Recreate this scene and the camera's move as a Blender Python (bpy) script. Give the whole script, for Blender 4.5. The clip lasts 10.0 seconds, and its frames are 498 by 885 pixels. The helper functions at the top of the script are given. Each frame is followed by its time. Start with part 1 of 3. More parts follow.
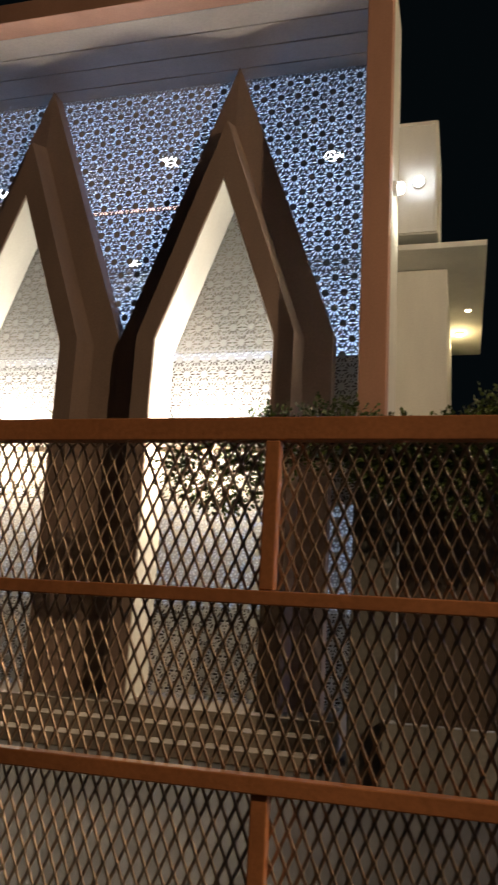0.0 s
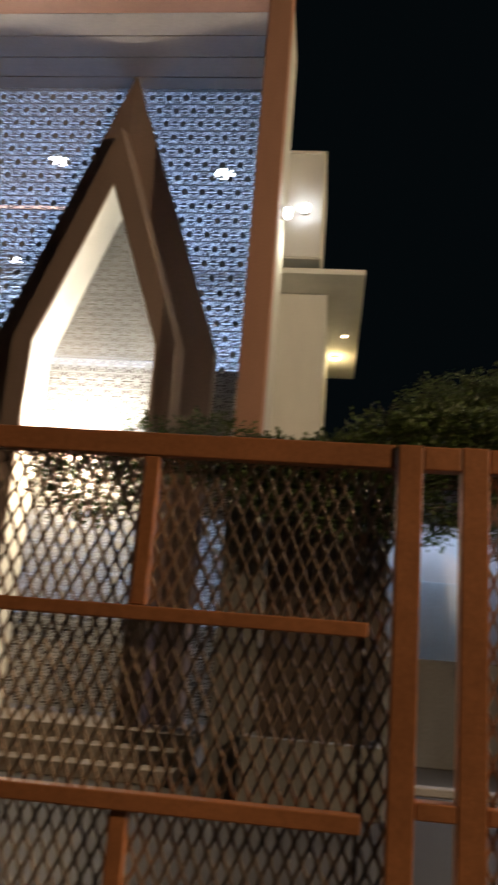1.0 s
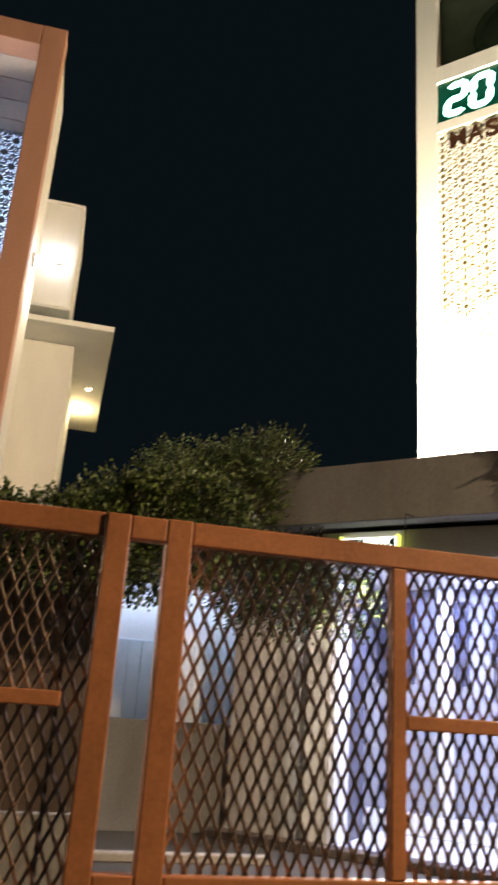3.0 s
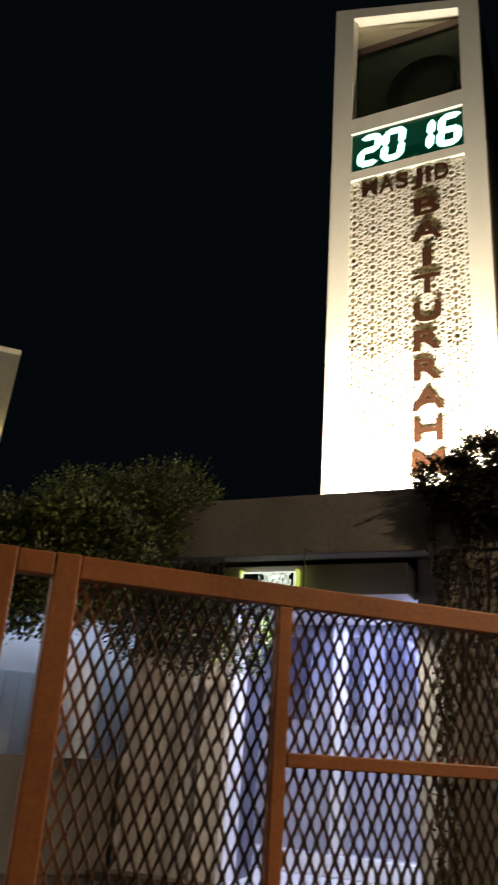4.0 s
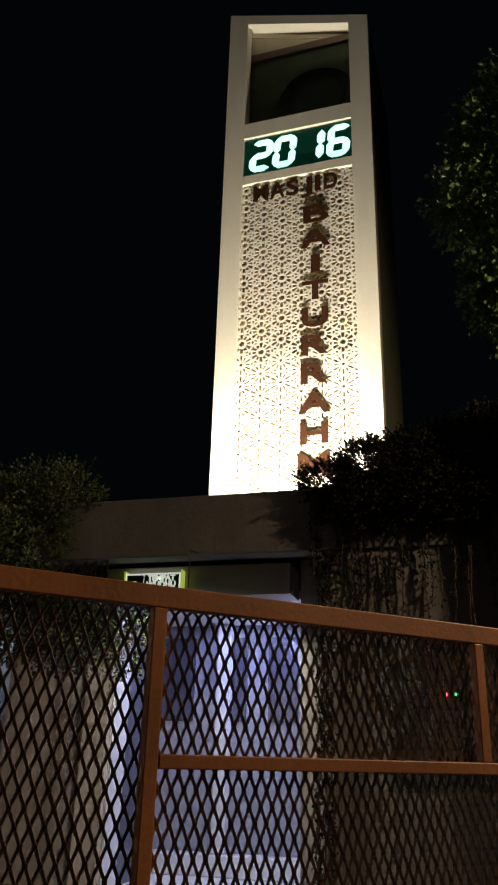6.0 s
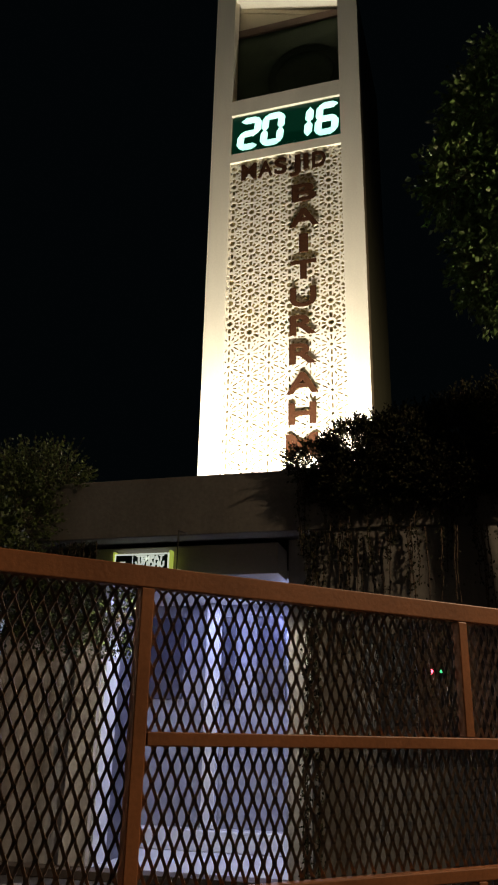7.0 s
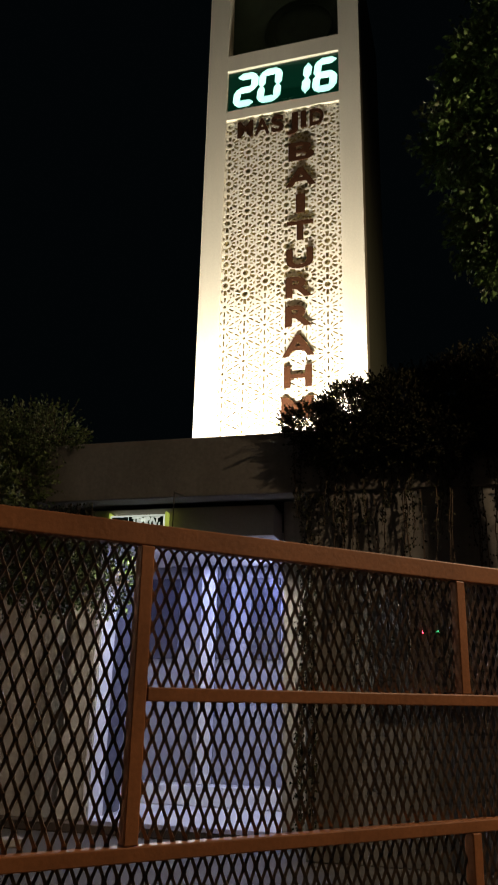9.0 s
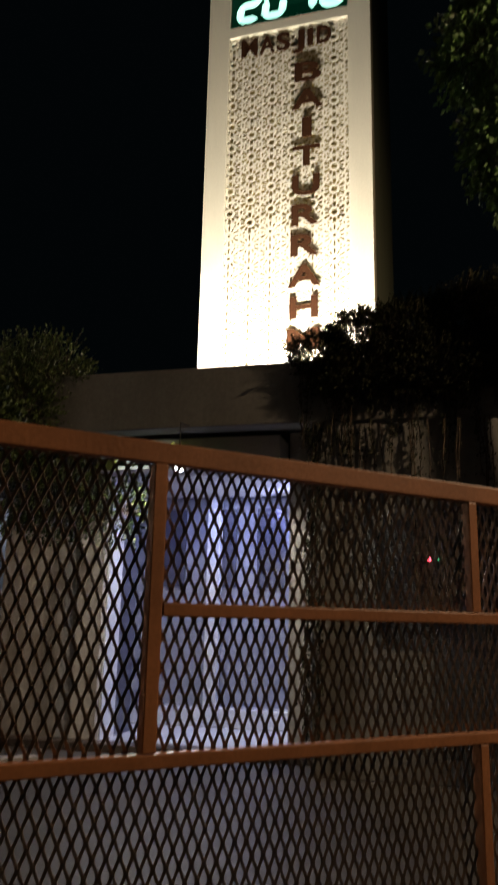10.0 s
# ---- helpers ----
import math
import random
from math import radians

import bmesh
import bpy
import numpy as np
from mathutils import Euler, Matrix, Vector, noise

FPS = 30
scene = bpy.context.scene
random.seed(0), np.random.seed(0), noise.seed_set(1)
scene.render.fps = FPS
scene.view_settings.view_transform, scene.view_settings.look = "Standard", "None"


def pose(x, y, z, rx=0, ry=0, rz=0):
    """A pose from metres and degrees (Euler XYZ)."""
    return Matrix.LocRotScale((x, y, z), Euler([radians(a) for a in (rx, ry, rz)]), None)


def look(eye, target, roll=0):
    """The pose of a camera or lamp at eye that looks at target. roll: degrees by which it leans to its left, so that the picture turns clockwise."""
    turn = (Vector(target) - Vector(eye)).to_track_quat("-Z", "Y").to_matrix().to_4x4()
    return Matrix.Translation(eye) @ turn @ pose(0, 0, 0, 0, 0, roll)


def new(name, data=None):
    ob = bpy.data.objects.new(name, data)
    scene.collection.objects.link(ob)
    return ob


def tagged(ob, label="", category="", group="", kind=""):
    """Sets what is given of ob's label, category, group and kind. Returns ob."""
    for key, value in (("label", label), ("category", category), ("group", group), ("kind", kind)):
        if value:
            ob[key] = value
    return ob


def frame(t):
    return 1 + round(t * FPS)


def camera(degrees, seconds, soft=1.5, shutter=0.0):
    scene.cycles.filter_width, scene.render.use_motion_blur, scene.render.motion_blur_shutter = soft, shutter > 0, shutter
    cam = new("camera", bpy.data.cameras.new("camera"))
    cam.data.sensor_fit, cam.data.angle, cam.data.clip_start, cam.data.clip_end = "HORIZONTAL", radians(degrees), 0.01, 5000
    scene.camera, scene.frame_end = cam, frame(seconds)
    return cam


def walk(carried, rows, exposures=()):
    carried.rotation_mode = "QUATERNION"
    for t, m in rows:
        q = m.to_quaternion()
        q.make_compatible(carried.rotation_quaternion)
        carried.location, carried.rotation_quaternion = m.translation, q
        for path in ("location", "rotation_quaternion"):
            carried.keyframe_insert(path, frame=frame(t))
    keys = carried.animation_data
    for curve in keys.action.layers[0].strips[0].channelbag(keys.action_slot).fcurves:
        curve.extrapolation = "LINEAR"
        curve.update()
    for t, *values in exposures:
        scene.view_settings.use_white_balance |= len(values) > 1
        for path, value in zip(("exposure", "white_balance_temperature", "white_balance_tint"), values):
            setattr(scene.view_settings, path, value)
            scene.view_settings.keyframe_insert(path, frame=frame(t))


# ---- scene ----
# camera and its walk: t, x, y, z, yaw, pitch, lean
cam = camera(35.23, 10.0, 2.0, 0.8)
PATH = [
    (0.0, -0.082, 0.219, 1.569, 15.62, 11.86, 3.23),
    (0.5, -0.061, 0.159, 1.568, 12.34, 12.46, 3.58),
    (1.0, -0.092, 0.177, 1.579, 6.32, 13.29, 4.51),
    (1.5, -0.121, 0.195, 1.575, -0.73, 14.65, 4.79),
    (2.0, -0.093, 0.183, 1.589, -5.77, 15.72, 4.28),
    (2.5, -0.032, 0.159, 1.607, -9.15, 16.99, 3.98),
    (3.0, -0.008, 0.109, 1.613, -12.65, 18.55, 3.89),
    (4.5, 0.040, 0.036, 1.625, -22.50, 22.09, 3.54),
    (5.0, 0.050, 0.017, 1.625, -25.02, 22.35, 2.77),
    (5.5, 0.064, 0.042, 1.623, -26.93, 22.22, 2.10),
    (7.0, 0.067, 0.020, 1.621, -29.00, 20.30, 1.15),
    (7.5, 0.067, 0.031, 1.618, -29.09, 19.66, 1.13),
    (8.0, 0.074, 0.043, 1.617, -29.12, 18.99, 1.07),
    (8.5, 0.067, 0.043, 1.614, -29.27, 18.39, 1.12),
    (9.0, 0.060, 0.054, 1.608, -29.52, 17.68, 1.24),
    (9.5, 0.057, 0.090, 1.594, -29.87, 15.90, 1.34),
    (10.0, 0.054, 0.113, 1.560, -29.37, 12.94, 1.19),
]
walk(cam, [(t, pose(x, y, z, 0, 0, yaw) @ pose(0, 0, 0, 90 + pitch) @ pose(0, 0, 0, 0, 0, lean)) for t, x, y, z, yaw, pitch, lean in PATH],
     [(0.0, -0.7), (0.7, -0.72), (1.1, -0.70), (1.5, -0.08), (2.1, 0.45), (3.0, 0.4), (3.4, 0.1), (4.4, -1.3), (5.5, -1.62), (10.0, -1.62)])

# ---- light ----
world = bpy.data.worlds.new("night")
world.use_nodes = True
scene.world = world
world.node_tree.nodes["Background"].inputs[0].default_value = (0.0022, 0.0040, 0.0050, 1)
world.node_tree.nodes["Background"].inputs[1].default_value = 1.0

WARM, SODIUM, COOL, BLUE, NEUTRAL = (1, 0.80, 0.56), (1, 0.71, 0.43), (0.36, 0.54, 1.0), (0.51, 0.56, 1.0), (1, 0.93, 0.82)


def lamp(name, kind, m, energy, color, size=0.1, spot=None, blend=0.5, size_y=None):
    data = bpy.data.lights.new(name, kind)
    data.energy, data.color = energy, color
    if kind == "AREA":
        data.shape = "RECTANGLE" if size_y else "SQUARE"
        data.size = size
        if size_y:
            data.size_y = size_y
    else:
        data.shadow_soft_size = size
    if spot:
        data.spot_size, data.spot_blend = radians(spot), blend
    ob = new(name, data)
    ob.matrix_basis = m
    return ob


E_STREET, E_ARCH, E_HALL, E_TOWER, E_TOILET, E_WING, E_YARD = 5000, 510, 1500, 4900, 185, 26, 13
lamp("street_light", "SPOT", look((9.0, -1.0, 7.2), (-0.5, 7.0, 2.6)), E_STREET, SODIUM, 0.12, 150, 0.5)

# frames of the two turned buildings
BLOCK = pose(0, 0, 0, 0, 0, -44)                    # ablution block: s to the right, d away, z up
TOWER = pose(8.767, 10.915, 0, 0, 0, -46.04)        # minaret: origin at its near corner

# ---- materials ----


def mat(name, color, rough=0.6, metal=0.0, grain=30.0, vary=0.12, stain=1.2, stain_amount=0.2, bump=0.15, emit=None, emit_strength=0.0, streak=1.0, random_vary=0.0):
    """A painted, plastered or leafy surface: fine grain, large stains (drawn out downwards by streak), bump."""
    m = bpy.data.materials.new(name)
    m.use_nodes = True
    nt = m.node_tree
    b = nt.nodes["Principled BSDF"]
    co = nt.nodes.new("ShaderNodeTexCoord")
    mp = nt.nodes.new("ShaderNodeMapping")
    mp.inputs["Scale"].default_value = (1, 1, 1 / streak)
    nt.links.new(co.outputs["Object"], mp.inputs[0])
    n1, n2 = nt.nodes.new("ShaderNodeTexNoise"), nt.nodes.new("ShaderNodeTexNoise")
    n1.inputs["Scale"].default_value, n1.inputs["Detail"].default_value = grain, 6
    n2.inputs["Scale"].default_value, n2.inputs["Detail"].default_value = stain, 5
    n2.inputs["Roughness"].default_value = 0.65
    nt.links.new(co.outputs["Object"], n1.inputs["Vector"])
    nt.links.new(mp.outputs[0], n2.inputs["Vector"])
    r1, r2 = nt.nodes.new("ShaderNodeMapRange"), nt.nodes.new("ShaderNodeMapRange")
    for r, n, a in ((r1, n1, vary), (r2, n2, stain_amount)):
        r.inputs["From Min"].default_value, r.inputs["From Max"].default_value = 0.3, 0.7
        r.inputs["To Min"].default_value, r.inputs["To Max"].default_value = 1 - a, 1 + a * 0.4
        nt.links.new(n.outputs["Fac"], r.inputs["Value"])
    mul = nt.nodes.new("ShaderNodeMath")
    mul.operation = "MULTIPLY"
    nt.links.new(r1.outputs[0], mul.inputs[0])
    nt.links.new(r2.outputs[0], mul.inputs[1])
    last = mul
    if random_vary:
        geo = nt.nodes.new("ShaderNodeNewGeometry")
        r3 = nt.nodes.new("ShaderNodeMapRange")
        r3.inputs["To Min"].default_value, r3.inputs["To Max"].default_value = 1 - random_vary, 1 + random_vary
        nt.links.new(geo.outputs["Random Per Island"], r3.inputs["Value"])
        last = nt.nodes.new("ShaderNodeMath")
        last.operation = "MULTIPLY"
        nt.links.new(mul.outputs[0], last.inputs[0])
        nt.links.new(r3.outputs[0], last.inputs[1])
    tint = nt.nodes.new("ShaderNodeVectorMath")
    tint.operation = "SCALE"
    tint.inputs[0].default_value = color
    nt.links.new(last.outputs[0], tint.inputs["Scale"])
    nt.links.new(tint.outputs[0], b.inputs["Base Color"])
    b.inputs["Roughness"].default_value, b.inputs["Metallic"].default_value = rough, metal
    if bump:
        bp = nt.nodes.new("ShaderNodeBump")
        bp.inputs["Strength"].default_value, bp.inputs["Distance"].default_value = bump, 0.01
        nt.links.new(n1.outputs["Fac"], bp.inputs["Height"])
        nt.links.new(bp.outputs[0], b.inputs["Normal"])
    if emit:
        b.inputs["Emission Color"].default_value, b.inputs["Emission Strength"].default_value = (*emit, 1), emit_strength
    return m


M_FENCE = mat("terracotta_paint", (0.45, 0.18, 0.075), 0.45, 0, 60, 0.15, 3, 0.3, 0.12)
M_MESH = mat("mesh_paint", (0.38, 0.28, 0.20), 0.40, 0.65, 80, 0.2, 4, 0.3, 0.1)
M_MESH.node_tree.nodes["Principled BSDF"].inputs["Specular IOR Level"].default_value = 1.0
M_PORTAL = mat("rose_plaster", (0.46, 0.255, 0.185), 0.75, 0, 40, 0.08, 0.8, 0.22, 0.2, streak=4)
M_WHITE = mat("white_render", (0.74, 0.73, 0.68), 0.7, 0, 40, 0.06, 0.9, 0.15, 0.15, streak=4)
M_LATTICE = mat("lattice_panel", (0.40, 0.395, 0.385), 0.65, 0, 40, 0.06, 1.5, 0.12, 0.1)
M_ARCH = mat("arch_plaster", (0.265, 0.19, 0.155), 0.75, 0, 35, 0.10, 0.9, 0.22, 0.2, streak=5)
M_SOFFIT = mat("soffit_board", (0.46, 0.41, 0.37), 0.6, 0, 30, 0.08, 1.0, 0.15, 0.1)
M_TOWER = mat("cream_render", (0.72, 0.66, 0.51), 0.75, 0, 30, 0.07, 0.5, 0.18, 0.15, streak=6)
# The minaret's render for its sides, their night shade put into the colour.
M_TOWERSHADE = mat("tower_side_shaded", (0.15, 0.165, 0.11), 0.8, 0, 30, 0.1, 0.5, 0.25, 0.15, streak=6)
M_CONCRETE = mat("grey_concrete", (0.17, 0.163, 0.152), 0.85, 0, 25, 0.15, 0.7, 0.35, 0.3, streak=5)
M_WALL = mat("stained_wall", (0.52, 0.475, 0.42), 0.85, 0, 25, 0.12, 2.2, 0.5, 0.3, streak=12)
M_DARK = mat("dark_metal", (0.035, 0.03, 0.028), 0.5, 0.3, 40, 0.2, 2, 0.2, 0.1)
M_BROWN = mat("brown_panel", (0.075, 0.052, 0.038), 0.6, 0, 40, 0.2, 2, 0.3, 0.1)
M_TILE = mat("white_tile", (0.72, 0.73, 0.76), 0.25, 0, 20, 0.04, 2, 0.08, 0.03)
M_GREYTILE = mat("grey_tile", (0.34, 0.35, 0.42), 0.3, 0, 20, 0.05, 2, 0.1, 0.03)
# stained_wall's stains on a darker base: the right wall's weaker light is put in.
M_WALLDARK = mat("stained_wall_dark", (0.235, 0.226, 0.213), 0.85, 0, 25, 0.12, 2.2, 0.5, 0.3, streak=12)
M_BLUEGLASS = mat("blue_panel", (0.085, 0.087, 0.125), 0.35, 0, 30, 0.1, 2, 0.2, 0.05)
M_GROUND = mat("asphalt_paving", (0.062, 0.054, 0.046), 0.6, 0, 45, 0.3, 0.6, 0.4, 0.4)
M_PLATFORM = mat("stone_platform", (0.30, 0.26, 0.22), 0.6, 0, 30, 0.15, 1.2, 0.3, 0.15)
M_LETTER = mat("rust_letter", (0.045, 0.016, 0.005), 0.8, 0.0, 60, 0.2, 4, 0.3, 0.1)
M_LETTER.node_tree.nodes["Principled BSDF"].inputs["Specular IOR Level"].default_value = 0.15
M_LEAF = mat("shrub_leaf", (0.066, 0.10, 0.019), 0.5, 0, 20, 0.2, 3, 0.3, 0, random_vary=0.5)
M_TREELEAF = mat("tree_leaf", (0.11, 0.21, 0.06), 0.45, 0, 20, 0.2, 3, 0.3, 0, random_vary=0.45)
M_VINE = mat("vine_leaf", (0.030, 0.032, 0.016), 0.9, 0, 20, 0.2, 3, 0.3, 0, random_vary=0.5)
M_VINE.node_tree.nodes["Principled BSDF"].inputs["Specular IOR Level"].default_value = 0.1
M_BARK = mat("bark", (0.09, 0.06, 0.04), 0.9, 0, 40, 0.3, 4, 0.3, 0.5)
M_PANELBACK = mat("olive_panel_back", (0.34, 0.265, 0.10), 0.8, 0, 30, 0.15, 1, 0.3, 0.1)
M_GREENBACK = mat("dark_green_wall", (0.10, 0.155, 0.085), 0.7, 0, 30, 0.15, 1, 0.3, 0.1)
# The weak green emission puts the digits' bloom into the face.
M_LEDBACK = mat("led_face", (0.004, 0.03, 0.018), 0.3, 0, 50, 0.1, 3, 0.1, 0, emit=(0.0, 0.22, 0.10), emit_strength=0.16)
M_LED = mat("led_digit", (0.6, 0.9, 0.8), 0.4, 0, 50, 0, 3, 0, 0, emit=(0.45, 1.0, 0.80), emit_strength=5.0)
M_GLOW_WARM = mat("lamp_lens_warm", (0.9, 0.85, 0.7), 0.3, 0, 50, 0, 3, 0, 0, emit=(1, 0.78, 0.45), emit_strength=40)
M_GLOW_COOL = mat("lamp_lens_cool", (0.9, 0.9, 0.9), 0.3, 0, 50, 0, 3, 0, 0, emit=(0.85, 0.93, 1.0), emit_strength=60)
M_RED = mat("red_pilot", (0.5, 0.02, 0.02), 0.3, 0, 50, 0, 3, 0, 0, emit=(1, 0.06, 0.10), emit_strength=25)
M_GREEN = mat("green_pilot", (0.02, 0.3, 0.05), 0.3, 0, 50, 0, 3, 0, 0, emit=(0.1, 1, 0.35), emit_strength=3)
M_SIGN = mat("sign_face", (0.8, 0.82, 0.75), 0.4, 0, 50, 0, 3, 0, 0, emit=(0.92, 1.0, 0.85), emit_strength=2.2)
M_SIGNDARK = mat("sign_print", (0.02, 0.05, 0.04), 0.5, 0, 50, 0.1, 3, 0, 0)
M_SIGNEDGE = mat("sign_edge", (0.5, 0.55, 0.1), 0.4, 0, 50, 0, 3, 0, 0, emit=(0.8, 0.95, 0.15), emit_strength=1.2)
M_COVE = mat("cove_light", (0.8, 0.5, 0.3), 0.4, 0, 50, 0, 3, 0, 0, emit=(1, 0.5, 0.3), emit_strength=2.0)
M_SCREEN = mat("lit_sheet", (0.60, 0.68, 0.76), 0.5, 0, 30, 0.08, 1, 0.15, 0.1)

# ---- mesh helpers ----


def part(name, bm, material, parent=None, label="", m=None):
    me = bpy.data.meshes.new(name)
    bmesh.ops.recalc_face_normals(bm, faces=bm.faces)
    bm.to_mesh(me)
    bm.free()
    me.materials.append(material)
    ob = new(name, me)
    if parent:
        ob.parent = parent
    if m is not None:
        ob.matrix_basis = m
    if label:
        ob["label"] = label
    return ob


def thing(name, label, category, m=None, group="", kind=""):
    ob = new(name)
    ob.empty_display_size = 0.1
    if m is not None:
        ob.matrix_basis = m
    return tagged(ob, label, category, group, kind)


def box(bm, a, b, bevel=0.0):
    """A box between two corners, its edges bevelled."""
    lo, hi = [min(p, q) for p, q in zip(a, b)], [max(p, q) for p, q in zip(a, b)]
    vs = [bm.verts.new((x, y, z)) for z in (lo[2], hi[2]) for x, y in ((lo[0], lo[1]), (hi[0], lo[1]), (hi[0], hi[1]), (lo[0], hi[1]))]
    fs = [bm.faces.new([vs[i] for i in f]) for f in ((3, 2, 1, 0), (4, 5, 6, 7), (0, 1, 5, 4), (1, 2, 6, 5), (2, 3, 7, 6), (3, 0, 4, 7))]
    if bevel:
        bmesh.ops.bevel(bm, geom=list({e for f in fs for e in f.edges}), offset=bevel, segments=2, affect="EDGES", profile=0.5)
    return bm


def boxed(a, b, bevel=0.0):
    return box(bmesh.new(), a, b, bevel)


def prism(bm, outline, d0, d1):
    """An outline of (x, z) drawn out from y = d0 to d1."""
    f = [bm.verts.new((x, d0, z)) for x, z in outline]
    g = [bm.verts.new((x, d1, z)) for x, z in outline]
    bm.faces.new(f)
    bm.faces.new(g[::-1])
    for i in range(len(f)):
        j = (i + 1) % len(f)
        bm.faces.new((f[j], f[i], g[i], g[j]))
    return bm


def rod(bm, a, b, r0, r1=None, n=6):
    a, b = Vector(a), Vector(b)
    r1 = r0 if r1 is None else r1
    q = (b - a).to_track_quat("Z", "Y")
    rings = []
    for p, r in ((a, r0), (b, r1)):
        rings.append([bm.verts.new(p + q @ Vector((r * math.cos(6.2832 * k / n), r * math.sin(6.2832 * k / n), 0))) for k in range(n)])
    for k in range(n):
        bm.faces.new((rings[0][k], rings[0][(k + 1) % n], rings[1][(k + 1) % n], rings[1][k]))
    bm.faces.new(rings[0][::-1])
    bm.faces.new(rings[1])
    return bm


def lattice(inside, x0, x1, z0, z1, a, depth, hub, slim=1.0, rows=False):
    """A pierced screen of rosettes on a hexagonal grid: a hexagonal hub hole (hub > 0), twelve slots round it and a three-lobed opening where three rosettes meet.
    slim narrows the openings; rows lays the rosettes in level rows instead of upright columns; inside(x, z) keeps a rosette."""
    verts, quads = [], []

    def quad(*p):
        n = len(verts)
        verts.extend((v, u) if rows else (u, v) for u, v in p)
        quads.append(tuple(range(n, n + len(p))))

    def ring(outer, inner):
        for e in range(len(outer)):
            g = (e + 1) % len(outer)
            quad(outer[e], outer[g], inner[g], inner[e])

    if rows:
        x0, x1, z0, z1 = z0, z1, x0, x1
    col, core, first, edge = a * math.sqrt(3) / 2, (0.18 if hub > 0 else 0.17) * a, (0.215 if hub > 0 else 0.205) * a, a / 2 / math.cos(radians(15))
    for i in range(int((x1 - x0) / col) + 2):
        for j in range(int((z1 - z0) / a) + 2):
            cx, cz = x0 + i * col, z0 + (j + 0.5 * (i % 2)) * a
            if not (inside(cz, cx) if rows else inside(cx, cz)):
                continue

            def at(r, deg, side=0.0):
                t = radians(deg)
                return (cx + r * math.cos(t) - side * math.sin(t), cz + r * math.sin(t) + side * math.cos(t))

            for k in range(12):
                t = 30 * k
                lo, hi = at(core, t - 15), at(core, t + 15)
                if hub > 0:
                    quad(at(hub * a, t - 15), lo, hi, at(hub * a, t + 15))
                else:
                    quad((cx, cz), lo, hi)
                w = 0.034 * a * slim
                if k % 2:
                    ring([lo, at(edge, t - 15), at(edge, t + 15), hi], [at(first, t, -w), at(0.455 * a, t, -w * 1.5), at(0.455 * a, t, w * 1.5), at(first, t, w)])
                else:
                    p, q = at(0.42 * a, t - 15), at(0.42 * a, t + 15)
                    ring([lo, p, q, hi], [at(first, t, -w), at(0.375 * a, t, -w * 1.3), at(0.375 * a, t, w * 1.3), at(first, t, w)])
                    ring([p, at(edge, t - 15), at(a / math.sqrt(3), t), at(edge, t + 15), q],
                         [at(0.45 * a, t, -w * 1.2), at(0.495 * a, t, -w * 1.5), at(0.55 * a, t, 0), at(0.495 * a, t, w * 1.5), at(0.45 * a, t, w * 1.2)])
    flat = []
    faces = []
    index = {}
    for f in quads:
        ids = []
        for v in f:
            key = (round(verts[v][0], 4), round(verts[v][1], 4))
            if key not in index:
                index[key] = len(flat)
                flat.append(key)
            if index[key] not in ids:
                ids.append(index[key])
        faces.append(ids)
    n = len(flat)
    sheet = [(x, 0, z) for x, z in flat] + [(x, depth, z) for x, z in flat]
    edges = {}
    for f in faces:
        for u, v in zip(f, f[1:] + f[:1]):
            edges[(u, v)] = edges.get((u, v), 0) + 1
    rims = [(u, v, v + n, u + n) for (u, v) in edges if (v, u) not in edges]
    me = bpy.data.meshes.new("lattice_panel")
    me.from_pydata(sheet, [], faces + [[v + n for v in f[::-1]] for f in faces] + rims)
    return me


def lattice_part(me, parent, m, material, label):
    me.materials.append(material)
    ob = new("lattice_panel", me)
    ob.parent, ob.matrix_basis = parent, m
    ob["label"] = label
    return ob


def writing(text, size, material, parent, m, depth=0.01, name="lettering", squeeze=1.0, bold=0.035):
    cu = bpy.data.curves.new(name, "FONT")
    cu.body, cu.size, cu.extrude, cu.align_x = text, size, depth, "CENTER"
    cu.offset = size * bold
    ob = new("temp_text", cu)
    me = bpy.data.meshes.new_from_object(ob.evaluated_get(bpy.context.evaluated_depsgraph_get()))
    bpy.data.objects.remove(ob)
    me.materials.clear()
    me.materials.append(material)
    done = new(name, me)
    done.parent = parent
    done.matrix_basis = m @ Matrix.Diagonal((squeeze, 1, 1, 1))
    return done


# ---- ground ----
bm = bmesh.new()
bmesh.ops.create_grid(bm, x_segments=40, y_segments=40, size=400)
tagged(part("ground", bm, M_GROUND), "dark worn asphalt yard and street at night", "ground", kind="structure")

# ---- mosque hall with its portal and arches ----
FRONT, ARCH, SCREEN, TOP, BASE = 8.15, 9.2, 9.9, 9.1, 0.42
hall = thing("mosque_hall", "rose-plastered mosque front with pointed arches and pierced screens", "mosque")
part("portal_column", boxed((-1.15, FRONT, 0), (-0.858, 8.42, TOP + 0.31), 0.012), M_PORTAL, hall, "tall rose-plastered portal column")
part("side_return", boxed((-1.148, 8.422, 0), (-0.862, 9.35, TOP + 0.05), 0.01), M_WHITE, hall, "cream side return behind the column")
part("portal_beam", boxed((-16, FRONT, TOP), (-1.152, FRONT + 0.3, TOP + 0.30), 0.012), M_PORTAL, hall)
y = FRONT + 0.31
while y < SCREEN:
    part("soffit_board", boxed((-16, y, TOP + 0.01), (-1.16, min(y + 0.385, SCREEN), TOP + 0.05), 0.006), M_SOFFIT, hall)
    y += 0.40
part("roof", boxed((-16, FRONT + 0.31, TOP + 0.08), (-1.16, 22, TOP + 0.28)), M_CONCRETE, hall)
